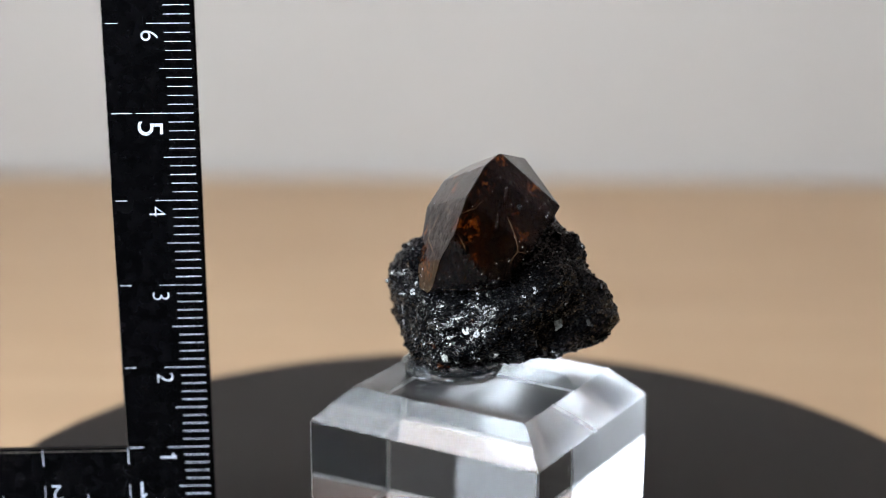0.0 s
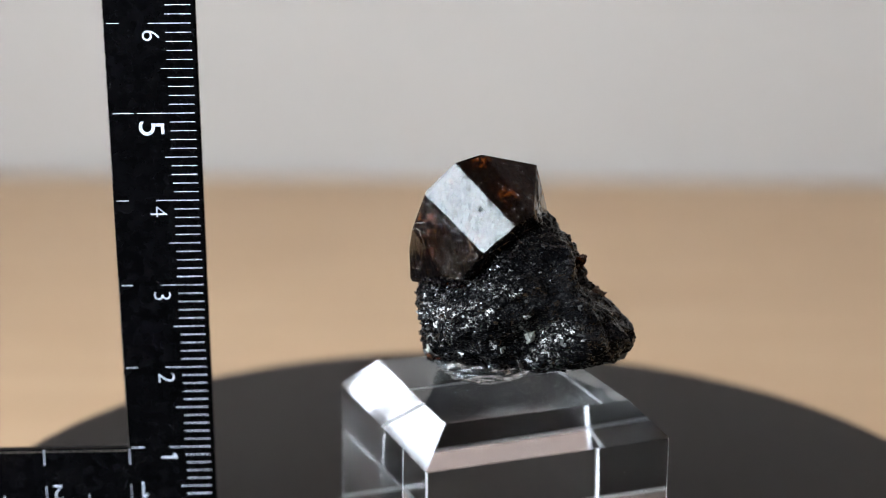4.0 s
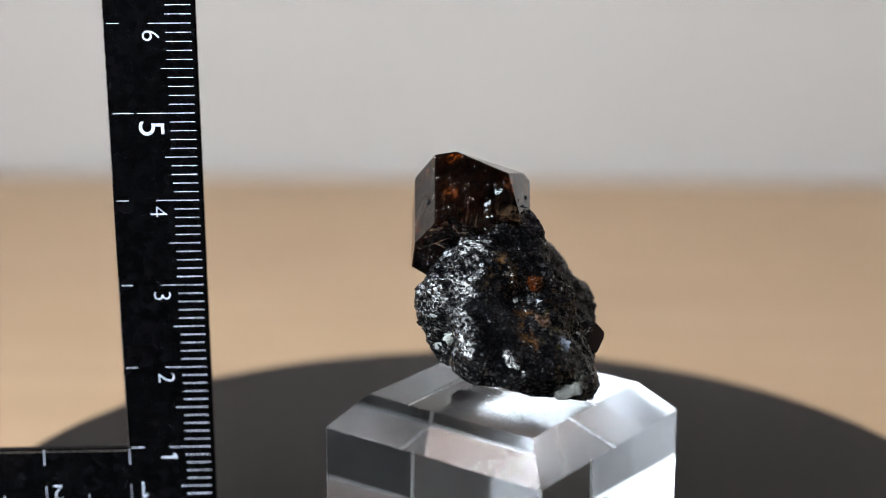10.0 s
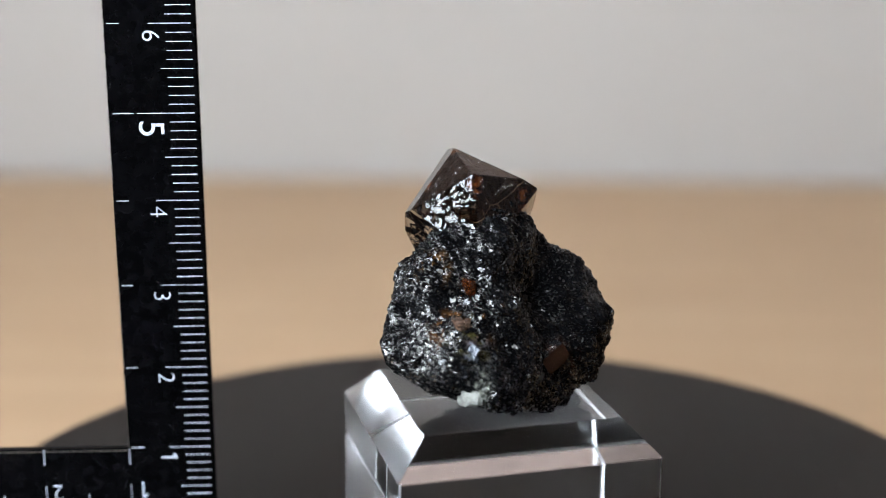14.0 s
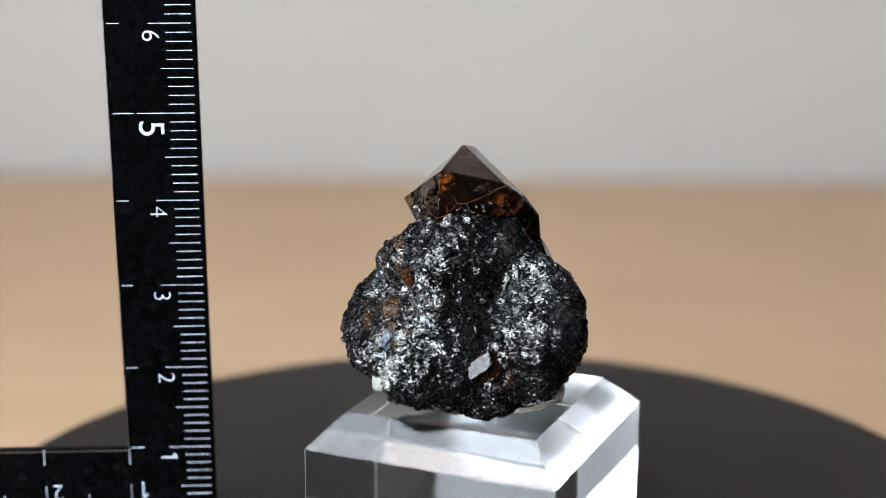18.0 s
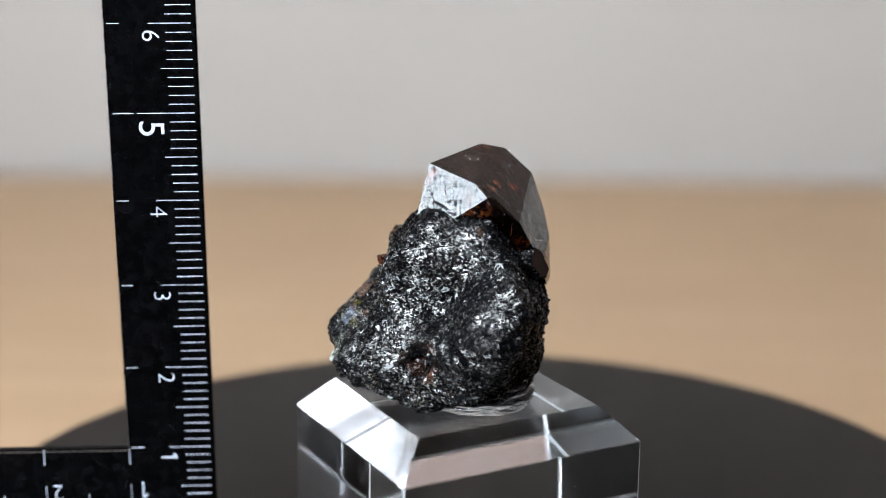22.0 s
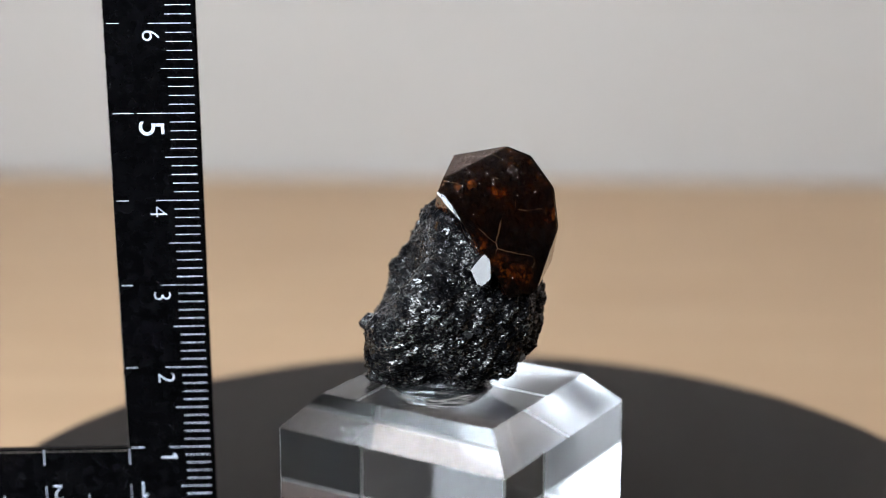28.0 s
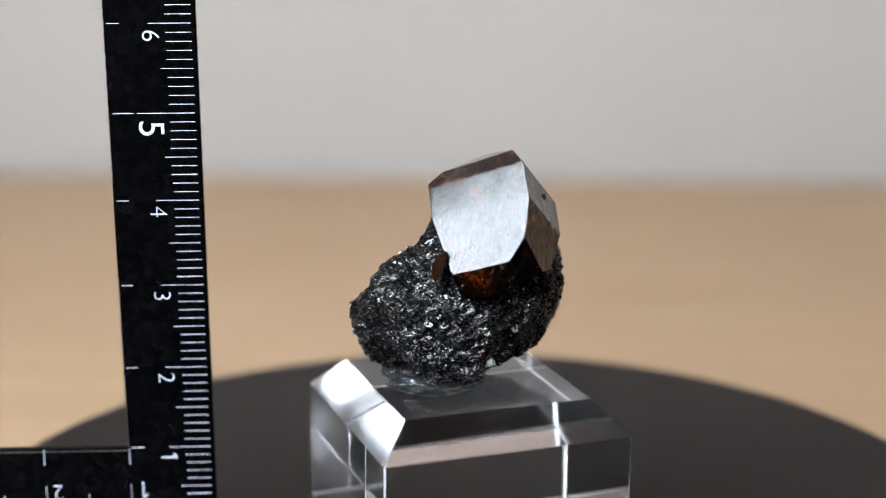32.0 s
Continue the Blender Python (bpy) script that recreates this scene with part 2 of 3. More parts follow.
def core_material():
    """The deep brown inside of the crystal, with amber clouds, painted amber glow and fine pale cracks."""
    m, nt, b = material("brown_crystal_core")
    cloud = ramp(nt, noise_tex(nt, 250.0, 10.0, 0.76), [(0.47, (0.0050, 0.0020, 0.0009)), (0.60, (0.017, 0.005, 0.0012)), (0.66, (0.16, 0.035, 0.004)), (0.73, (0.80, 0.21, 0.025))])
    glow_flecks = ramp(nt, noise_tex(nt, 800.0, 8.0, 0.75), [(0.50, (0, 0, 0)), (0.60, (1, 1, 1))])
    # amber painted in at set places, as light glowing through the crystal
    for at, size in (((-0.70, -0.16, 1.50), 0.20), ((0.0, -0.60, 2.53), 0.17), ((-0.16, -0.75, 2.05), 0.20), ((0.20, -0.29, 2.70), 0.12), ((-0.43, -0.15, 1.30), 0.16),
                     ((-0.22, 0.45, 2.20), 0.20), ((0.45, 0.36, 2.46), 0.14), ((0.57, -0.28, 2.36), 0.12), ((-0.30, 0.18, 2.42), 0.14), ((-0.66, 0.02, 1.86), 0.14),
                     ((-0.55, -0.46, 1.48), 0.13), ((-0.60, -0.22, 1.55), 0.18)):
        cloud = blend(nt, multiply(nt, around(nt, at, 0.02, size), glow_flecks), cloud, (0.56, 0.16, 0.021))
    wave = node(nt, "ShaderNodeTexNoise", Scale=300.0, Detail=4.0)
    nt.links.new(coords(nt), wave.inputs["Vector"])
    bent = vmath(nt, "ADD", coords(nt), vmath(nt, "SCALE", wave.outputs["Color"], scale=0.0012))
    cells = node(nt, "ShaderNodeTexVoronoi", Scale=190.0)
    cells.feature = "DISTANCE_TO_EDGE"
    nt.links.new(bent, cells.inputs["Vector"])
    lines = ramp(nt, cells.outputs["Distance"], [(0.002, (1, 1, 1)), (0.010, (0, 0, 0))])
    gaps = ramp(nt, noise_tex(nt, 170.0, 4.0), [(0.52, (0, 0, 0)), (0.62, (1, 1, 1))])
    shown = nt.nodes.new("ShaderNodeMath")
    shown.operation = "MULTIPLY"
    nt.links.new(lines, shown.inputs[0])
    nt.links.new(gaps, shown.inputs[1])
    mix = nt.nodes.new("ShaderNodeMix")
    mix.data_type = "RGBA"
    nt.links.new(shown.outputs[0], mix.inputs[0])
    nt.links.new(cloud, mix.inputs[6])
    mix.inputs[7].default_value = (0.42, 0.31, 0.22, 1)
    nt.links.new(mix.outputs[2], b.inputs["Base Color"])
    b.inputs["Roughness"].default_value = 0.2
    drawn = vmath(nt, "MULTIPLY", bent, (1.0, 1.0, 0.35))
    veils = ramp(nt, noise_tex(nt, 190.0, 4.0, 0.6), [(0.50, (0.0,) * 3), (0.62, (1.0,) * 3)])
    glints = ramp(nt, noise_tex(nt, 1100.0, 6.0, 0.7, drawn), [(0.52, (0.0,) * 3), (0.62, (0.6,) * 3)])
    nt.links.new(multiply(nt, veils, glints), b.inputs["Specular IOR Level"])
    lean, _ = facet_normal(nt, 3400.0, 1.3, drawn)
    nt.links.new(leaning(nt, lean), b.inputs["Normal"])
    return m


def small_crystal_material():
    m = simple("small_brown_crystal", (0.006, 0.0022, 0.001), 0.07, 0.6, 900.0)
    m.node_tree.nodes["Principled BSDF"].inputs["IOR"].default_value = 1.72
    return m


GEM = small_crystal_material()
WOOD, RULER, MICA, FLAKE, CRYSTAL, CORE = wood_material(), ruler_material(), mica_material(), flake_material(), crystal_material(), core_material()
CRYSTAL_BROKEN = crystal_material("broken_brown_crystal", 0.85)
CRYSTAL_ETCHED = crystal_material("etched_brown_crystal", 0.0, 0.000008)
CRYSTAL_PITTED = crystal_material("pitted_brown_crystal", 0.21, 0.0, 2600.0)
CRYSTAL_ROUGH = crystal_material("striated_brown_crystal", 0.0, 0.000022)
ACRYLIC = glass("clear_acrylic", 1.49, (0.985, 0.99, 0.99), 0.0, 0.02)
ACRYLIC_BASE = glass("unpolished_acrylic", 1.49, (0.985, 0.99, 0.99), 0.14)


def milled(name, stretch):
    """Acrylic with fine cutter marks running down the slope."""
    m = glass(name, 1.49, (0.97, 0.985, 0.995), 0.06)
    nt = m.node_tree
    mp = nt.nodes.new("ShaderNodeMapping")
    mp.vector_type = "TEXTURE"
    mp.inputs["Rotation"].default_value = (0, 0, radians(BLOCK_TURN))
    nt.links.new(coords(nt), mp.inputs["Vector"])
    along = vmath(nt, "MULTIPLY", mp.outputs[0], stretch)
    nt.links.new(bump(nt, noise_tex(nt, 500.0, 3.0, 0.55, along), 0.35, 0.00002), nt.nodes["Principled BSDF"].inputs["Normal"])
    return m


ACRYLIC_EDGE, ACRYLIC_EDGE_Y = milled("milled_acrylic", (0.03, 1, 0.03)), milled("cross_milled_acrylic", (1, 0.03, 0.03))
ACRYLIC_WORN = glass("frosted_acrylic_edge", 1.49, (0.95, 0.97, 0.99), 0.32, 0.3)
ACRYLIC_WORN.node_tree.nodes["Principled BSDF"].inputs["Transmission Weight"].default_value = 0.93
PUTTY = glass("clear_putty", 1.48, (0.90, 0.93, 0.96), 0.03, 0.2)
PUTTY.node_tree.nodes["Principled BSDF"].inputs["Transmission Weight"].default_value = 0.985
PANE = glass("window_pane", 1.45)
RUBY = simple("reddish_brown_grain", (0.010, 0.003, 0.0013), 0.25, 0.6, 1500.0, bump_d=0.0001, bump_scale=3000)
AMBER = simple("amber_grain", (0.034, 0.0075, 0.0016), 0.10, 0.5, 1500.0)
RUST = simple("rust_stain", (0.045, 0.019, 0.007), 0.7, 0.5, 1800.0, bump_d=0.0001, bump_scale=3000)
PALE = simple("pale_mineral", (0.17, 0.172, 0.155), 0.45, 0.3, 1500.0, bump_d=0.0001, bump_scale=3000)
BLUE = simple("grey_blue_mica", (0.09, 0.10, 0.12), 0.25, 0.4, 1500.0, bump_d=0.0001, bump_scale=3000)


# ---- mesh helpers ----
def mesh_from(bm, name, smooth=False):
    me = bpy.data.meshes.new(name)
    for f in bm.faces:
        f.smooth = smooth
    bm.to_mesh(me)
    bm.free()
    return me


def part(name, bm, mat, parent=None, label="", smooth=False):
    me = mesh_from(bm, name, smooth)
    me.materials.append(mat)
    ob = new(name, me)
    ob.parent = parent
    if label:
        tagged(ob, label)
    return ob


def box(bm, lo, hi):
    r = bmesh.ops.create_cube(bm, size=1)
    for v in r["verts"]:
        v.co = Vector([lo[i] + (v.co[i] + 0.5) * (hi[i] - lo[i]) for i in range(3)])
    return r["verts"]


def box_bm(lo, hi, bevel=0.0):
    bm = bmesh.new()
    box(bm, lo, hi)
    if bevel:
        bmesh.ops.bevel(bm, geom=bm.edges[:], offset=bevel, segments=2, affect="EDGES")
    return bm


def prism(bm, pts, z0, z1):
    lo = [bm.verts.new((x, y, z0)) for x, y in pts]
    hi = [bm.verts.new((x, y, z1)) for x, y in pts]
    n = len(pts)
    bm.faces.new(hi)
    bm.faces.new(lo[::-1])
    for i in range(n):
        bm.faces.new((lo[i], lo[(i + 1) % n], hi[(i + 1) % n], hi[i]))


# ---- the room ----
FLOOR_Z, CEIL_Z = -0.74, 1.70
BACK_Y = 0.40
corner_a = Vector(((WIN_D - WDIR.y * BACK_Y) / WDIR.x, BACK_Y, 0))
corner_b = WDIR * WIN_D + WALONG * (0.62 if WALONG.y < 0 else -0.62)
corner_b.z = 0
ROOM = [(corner_a.x, corner_a.y), (corner_b.x, corner_b.y), (corner_b.x, -1.6), (1.25, -1.6), (1.25, BACK_Y)]


def wall_panel(name, a, b, z0, z1, label, holes=None):
    """A wall 0.12 m thick behind the line a-b, with an opening if one is given as (s0, s1, z0, z1)."""
    a, b = Vector((*a, 0)), Vector((*b, 0))
    along = (b - a).normalized()
    out = Vector((along.y, -along.x, 0))
    length = (b - a).length
    bm = bmesh.new()
    spans = [(0, length, z0, z1)]
    if holes:
        s0, s1, h0, h1 = holes
        spans = [(0, s0, z0, z1), (s1, length, z0, z1), (s0, s1, z0, h0), (s0, s1, h1, z1)]
    for s0, s1, q0, q1 in spans:
        for v in box(bm, (s0, 0, q0), (s1, 0.12, q1)):
            v.co = a + along * v.co.x + out * v.co.y + Vector((0, 0, v.co.z))
    bmesh.ops.recalc_face_normals(bm, faces=bm.faces)
    return tagged(part(name, bm, WALL if name == "wall_back" else BEIGE if name == "wall_back_upper" else ROSE if name == "wall_east" else DIMMED_WALL), label, "wall", kind="structure")


# the room's outline runs so that the outer side lies to the right of each wall's line
names = ("wall_window", "wall_side", "wall_front", "wall_east", "wall_back")
centre = Vector((0.7, -0.4, 0))
s_mid = (WDIR * WIN_D - Vector((ROOM[0][0], ROOM[0][1], 0))).length
for i, nm in enumerate(names):
    a, b = ROOM[i], ROOM[(i + 1) % 5]
    wall_hole = (s_mid - WIN_W / 2, s_mid + WIN_W / 2, WIN_Z, WIN_Z + WIN_H) if i == 0 else None
    av, bv = Vector((*a, 0)), Vector((*b, 0))
    d = (bv - av).normalized()
    if Vector((d.y, -d.x, 0)).dot(centre - av) > 0:
        a, b = b, a
        if wall_hole:
            ln = (bv - av).length
            wall_hole = (ln - wall_hole[1], ln - wall_hole[0], wall_hole[2], wall_hole[3])
    if nm == "wall_back":          # grey below, beige above
        wall_panel("wall_back_upper", a, b, 0.22, CEIL_Z, "plain beige painted upper part of the wall")
    wall_panel(nm, a, b, FLOOR_Z, 0.22 if nm == "wall_back" else CEIL_Z, "plain matt light grey painted wall of the room" if nm == "wall_back" else "plain pale rose painted wall of the room" if nm == "wall_east" else "plain unseen wall of the room, coloured dark to dim its bounce light", wall_hole)
bm = bmesh.new()
prism(bm, [(-1.4, 0.6), (-1.4, -2.8), (2.6, -2.8), (2.6, 0.6)][::-1], FLOOR_Z - 0.1, FLOOR_Z)
bmesh.ops.recalc_face_normals(bm, faces=bm.faces)
tagged(part("floor", bm, FLOOR), "brown wooden floor of the room", "floor", kind="structure")
bm = bmesh.new()
prism(bm, [(-1.4, 0.6), (-1.4, -2.8), (2.6, -2.8), (2.6, 0.6)][::-1], CEIL_Z, CEIL_Z + 0.1)
bmesh.ops.recalc_face_normals(bm, faces=bm.faces)
tagged(part("ceiling", bm, CEIL), "plain grey painted ceiling", "ceiling", kind="structure")


def window():
    w = new("window_1")
    w.matrix_world = Matrix.Translation(WDIR * (WIN_D + 0.03) + Vector((0, 0, WIN_Z))) @ Matrix((WALONG, WDIR, (0, 0, 1))).transposed().to_4x4()
    t, h = 0.03, WIN_W / 2
    for lo, hi in (((-h, 0, 0), (-h + t, 0.04, WIN_H)), ((h - t, 0, 0), (h, 0.04, WIN_H)), ((-h + t, 0, 0), (h - t, 0.04, t)), ((-h + t, 0, WIN_H - t), (h - t, 0.04, WIN_H))):
        part("window_frame", box_bm(lo, hi, 0.003), FRAME, w)
    pane = part("pane", box_bm((-h + t, 0.016, t), (h - t, 0.022, WIN_H - t)), PANE, w)
    pane.visible_shadow = False
    tagged(w, "tall plain window with a white frame letting in daylight", "window", kind="structure")


window()


# the top runs from the window side to the right, its back edge against the wall
def build_table():
    t = new("table")
    t.location = (0, 0, FLOOR_Z)
    h = -FLOOR_Z
    bm = bmesh.new()
    prism(bm, [(-0.58, 0.395), (-0.21, -0.13), (1.1, -0.13), (1.1, 0.395)][::-1], h - 0.03, h)
    bmesh.ops.recalc_face_normals(bm, faces=bm.faces)
    bmesh.ops.bevel(bm, geom=bm.edges[:], offset=0.002, segments=2, affect="EDGES")
    part("tabletop", bm, WOOD, t)
    for x, y in ((-0.45, 0.33), (1.0, 0.33), (-0.15, -0.09), (1.0, -0.09)):
        part("leg", box_bm((x - 0.025, y - 0.025, 0), (x + 0.025, y + 0.025, h - 0.03), 0.003), WOOD, t)
    tagged(t, "light tan wooden table with a smooth plain top against the wall", "table")


build_table()


# ---- the turntable ----
def ring_profile(bm, profile, n=128):
    rings = []
    for r, z in profile:
        rings.append([bm.verts.new((r * math.cos(k * math.tau / n), r * math.sin(k * math.tau / n), z)) for k in range(n)])
    for a, b in zip(rings, rings[1:]):
        for k in range(n):
            bm.faces.new((a[k], a[(k + 1) % n], b[(k + 1) % n], b[k]))
    bm.faces.new(rings[0][::-1])
    bm.faces.new(rings[-1])
    bmesh.ops.recalc_face_normals(bm, faces=bm.faces)


R_DISC = 6.37 * CM
turntable = new("turntable")
turntable.location = (-0.056 * CM, 0.51 * CM, 0)
bm = bmesh.new()
ring_profile(bm, [(0.054, 0), (0.056, 0.001), (0.056, 0.026), (0.053, 0.0292)])
part("base", bm, BASE, turntable, "black plastic drum base")
bm = bmesh.new()
ring_profile(bm, [(R_DISC - 0.002, 0.029), (R_DISC, 0.0305), (R_DISC, Z_DISC - 0.0008), (R_DISC - 0.0008, Z_DISC)])
for v in bm.verts:             # the disc runs a little out of true
    v.co.z += 0.00022 * (v.co.x * math.cos(radians(167.5)) + v.co.y * math.sin(radians(167.5))) / R_DISC
platter = part("platter", bm, PLATTER, turntable, "matt black round platter")
tagged(turntable, "motorised turntable with a matt black round platter, on the table", "turntable")


# ---- the acrylic block ----
HALF, HALF_TOP, BEVEL_H = 1.4668 * CM, 1.1110 * CM, 0.3722 * CM
BLOCK_AT = (0.0490 * CM, 0.2890 * CM)
BLOCK_LEAN = Matrix.Translation((0, 0, 1.85 * CM)) @ Matrix.Rotation(0.0110, 4, "Y") @ Matrix.Translation((0, 0, -1.85 * CM))   # the top is not quite level


def acrylic_block():
    bm = bmesh.new()
    turn = Matrix.Translation((*BLOCK_AT, 0)) @ Matrix.Rotation(radians(BLOCK_TURN), 4, "Z")
    levels = [(HALF, 0.0001), (HALF, 1.85 * CM - BEVEL_H), (HALF_TOP, 1.85 * CM)]
    rings = [[bm.verts.new((BLOCK_LEAN if z > 0.001 else Matrix.Identity(4)) @ turn @ Vector((sx * h, sy * h, z))) for sx, sy in ((-1, -1), (1, -1), (1, 1), (-1, 1))] for h, z in levels]
    for a, b in zip(rings, rings[1:]):
        for k in range(4):
            bm.faces.new((a[k], a[(k + 1) % 4], b[(k + 1) % 4], b[k]))
    bm.faces.new(rings[0][::-1])
    bm.faces.new(rings[-1])
    bmesh.ops.recalc_face_normals(bm, faces=bm.faces)
    low = [e for e in bm.edges if max(v.co.z for v in e.verts) < 1.84 * CM and min(v.co.z for v in e.verts) < 0.002]
    bmesh.ops.bevel(bm, geom=low, offset=0.00021, segments=1, affect="EDGES")          # frosted edges of the body
    bm.edges.ensure_lookup_table()
    sharp = [e for e in bm.edges if min(v.co.z for v in e.verts) > 1.4 * CM]
    bmesh.ops.bevel(bm, geom=sharp, offset=0.00007, segments=2, affect="EDGES")
    bm.normal_update()
    for f in bm.faces:
        sloped = 0.3 < f.normal.z < 0.9 and f.calc_area() > 1e-6
        facing_x = abs(f.normal.dot(turn.to_3x3().col[0])) > 0.3
        f.material_index = 1 if f.normal.z < -0.9 else (2 if facing_x else 3) if sloped else 4 if f.calc_area() < 2e-5 and f.calc_center_median().z < 1.45 * CM else 0
    ob = part("acrylic_block", bm, ACRYLIC)
    ob.data.materials.append(ACRYLIC_BASE)
    ob.data.materials.append(ACRYLIC_EDGE)
    ob.data.materials.append(ACRYLIC_EDGE_Y)
    ob.data.materials.append(ACRYLIC_WORN)
    return tagged(ob, "clear polished acrylic display block with sloping top edges", "display block")


block = acrylic_block()


def dust(count, side_count, seed):
    """Specks and fibres lying on the top, and a few sticking to the sides."""
    rnd = random.Random(seed)
    bm = bmesh.new()
    turn = BLOCK_LEAN @ Matrix.Translation((*BLOCK_AT, 1.85 * CM)) @ Matrix.Rotation(radians(BLOCK_TURN), 4, "Z")

    def speck(place, size, long):
        r = bmesh.ops.create_cube(bm, size=1)
        for v in r["verts"]:
            v.co = place @ Vector((v.co.x * size * long, v.co.y * size, (v.co.z + 0.5) * size * 0.5))

    for _ in range(count):
        at = Matrix.Translation((rnd.uniform(-1, 1) * HALF_TOP * 0.98, rnd.uniform(-1, 1) * HALF_TOP * 0.98, 0))
        speck(turn @ at @ Matrix.Rotation(rnd.uniform(0, 6), 4, "Z"), rnd.choice((0.0025, 0.003, 0.004)) * CM, rnd.choice((1, 1, 1, 3, 7)))
    for k in range(4):
        face = turn @ Matrix.Rotation(k * math.pi / 2, 4, "Z") @ Matrix.Translation((HALF, 0, -BEVEL_H)) @ Matrix.Rotation(math.pi / 2, 4, "Y")
        for _ in range(side_count):
            at = Matrix.Translation((rnd.uniform(0.05, 1.2) * CM, rnd.gauss(0.3, 0.5) * HALF * 0.9, 0.00001))
            if abs(at.translation.y) < HALF * 0.95:
                speck(face @ at @ Matrix.Rotation(rnd.uniform(0, 6), 4, "Z"), rnd.choice((0.002, 0.0025, 0.0035)) * CM, rnd.choice((1, 1, 1, 2, 5)))
    return bm


tagged(part("dust", dust(110, 26, 17), PALE, block, "fine pale dust and fibres"), kind="stuff")


# ---- the specimen ----
ROCK_C = Vector((0.15, 0.30, 0.95))
RELIEF = (129, 151, 138, 109, 116, 105, 119, 93, 80, 116, 132, 67, 98, 104, 88, 114, 46, 99, 86, 137, 116, 52, 109, 145, 36, 73, 114, 110, 112, 43, 102, 50, 123, 86, 102, 97, 123, 38, 83, 85, 139, 138, 66, 102, 147, 156, 113, 70, 94, 67, 73, 93, 172, 135, 84, 88, 103, 158, 136, 105, 174, 99, 80, 87, 121, 125, 135, 84, 165, 114, 122, 118, 110, 131, 119, 109, 117, 100, 86, 135, 63, 111, 121, 69, 152, 79, 12, 112, 95, 86, 90, 55, 88, 73, 64, 68)
GOLDEN = 2.399963229728653


def fib(i, n):
    z = 1 - 2 * (i + 0.5) / n
    r = math.sqrt(1 - z * z)
    return (r * math.cos((i + 0.5) * GOLDEN), r * math.sin((i + 0.5) * GOLDEN), z)


def direction(az, el):
    return Vector((math.cos(radians(az)) * math.cos(radians(el)), math.sin(radians(az)) * math.cos(radians(el)), math.sin(radians(el))))


FACETS = (  # azimuth, elevation, distance of each crystal face from the crystal's middle
    (-62.4, 22.3, 0.676), (-40.7, 39.3, 0.753), (-9.2, 47.4, 0.805), (113.1, 69.6, 0.793),
    (173.3, 57.0, 0.691), (-170.0, 39.3, 0.601), (-161.6, 19.8, 0.576), (-78.1, 3.5, 0.667),
    (-101.5, -15.1, 0.745), (-127.8, -6.1, 0.823), (-157.0, 6.0, 0.682), (85.2, 17.0, 0.676), (-3.9, -36.8, 0.466),
    (150.0, 14.0, 0.757), (117.2, -27.2, 0.415), (26.8, 11.9, 0.737), (-84.3, -55.0, 0.700), (0, -90, 0.60))
CRYSTAL_C = Vector((0.05, -0.10, 1.85))
CRYSTAL_PLANES = [(direction(az, el), dist) for az, el, dist in FACETS]


def depth_in_crystal(p):
    return min(dist - n.dot(p - CRYSTAL_C) for n, dist in CRYSTAL_PLANES)


LAYERS = Matrix.Diagonal((1.0, 0.75, 1.9)) @ Euler((0.6, 0.35, 0.2)).to_matrix()


def rock_bm(level):
    """A lump whose broad swellings and hollows are spread evenly about its centre, roughened at ever finer scales."""
    bm = bmesh.new()
    bmesh.ops.create_icosphere(bm, subdivisions=level, radius=1)
    bm.verts.ensure_lookup_table()
    d = np.array([v.co[:] for v in bm.verts])
    d /= np.linalg.norm(d, axis=1, keepdims=True)
    knots = np.array([fib(i, len(RELIEF)) for i in range(len(RELIEF))])
    w = np.exp(22.0 * (d @ knots.T - 1))
    r = (w @ np.array(RELIEF)) / w.sum(1) / 100.0
    places, rough = [], []
    for dd, rr in zip(d, r):
        p = ROCK_C + Vector(dd) * rr
        while depth_in_crystal(p) > 0.07 and rr > 0.1:   # the crystal sits in a hollow
            rr -= 0.02
            p = ROCK_C + Vector(dd) * rr
        lay = LAYERS @ p
        places.append(p)
        near = math.hypot(p.x + 0.30, p.y - 0.45)
        if p.z < 0.22 and near < 0.75:               # pressed into the putty
            p.z += (0.22 - p.z) * min(1, (0.75 - near) / 0.2)
        q = lay * 7.0 + noise.noise_vector(p * 5) * 0.35
        at = noise.voronoi(q)[1][0]
        plate = noise.cell_vector(at * 31.7)
        bent = lay + noise.noise_vector(p * 6) * 0.03
        fine = 0.018 * noise.noise(bent * 9.0) + 0.013 * noise.noise(bent * 16.0) + 0.013 * noise.noise(p * 30.0) + 0.0075 * noise.noise(p * 52.0)
        rough.append(fine + 0.11 * noise.noise(p * 2.3) + 0.045 * noise.noise(lay * 4.6) + 0.016 * noise.noise(lay * 10.5)
                     + 0.016 * plate.x + 0.05 * (plate - Vector((0.5, 0.5, 0.5))).dot(q - at))
    level_out = sum(rough) / len(rough)
    for v, dd, p, h in zip(bm.verts, d, places, rough):
        v.co = (p + Vector(dd) * (h - level_out - 0.008)) * CM
    return bm


specimen = new("mineral_specimen")
matrix_bm = rock_bm(7)
matrix_bm.normal_update()
rock_points = [(v.co.copy(), v.normal.copy()) for v in matrix_bm.verts]
matrix_rock = part("rock_matrix", matrix_bm, MICA, specimen, "rough black glittering mica rock", True)

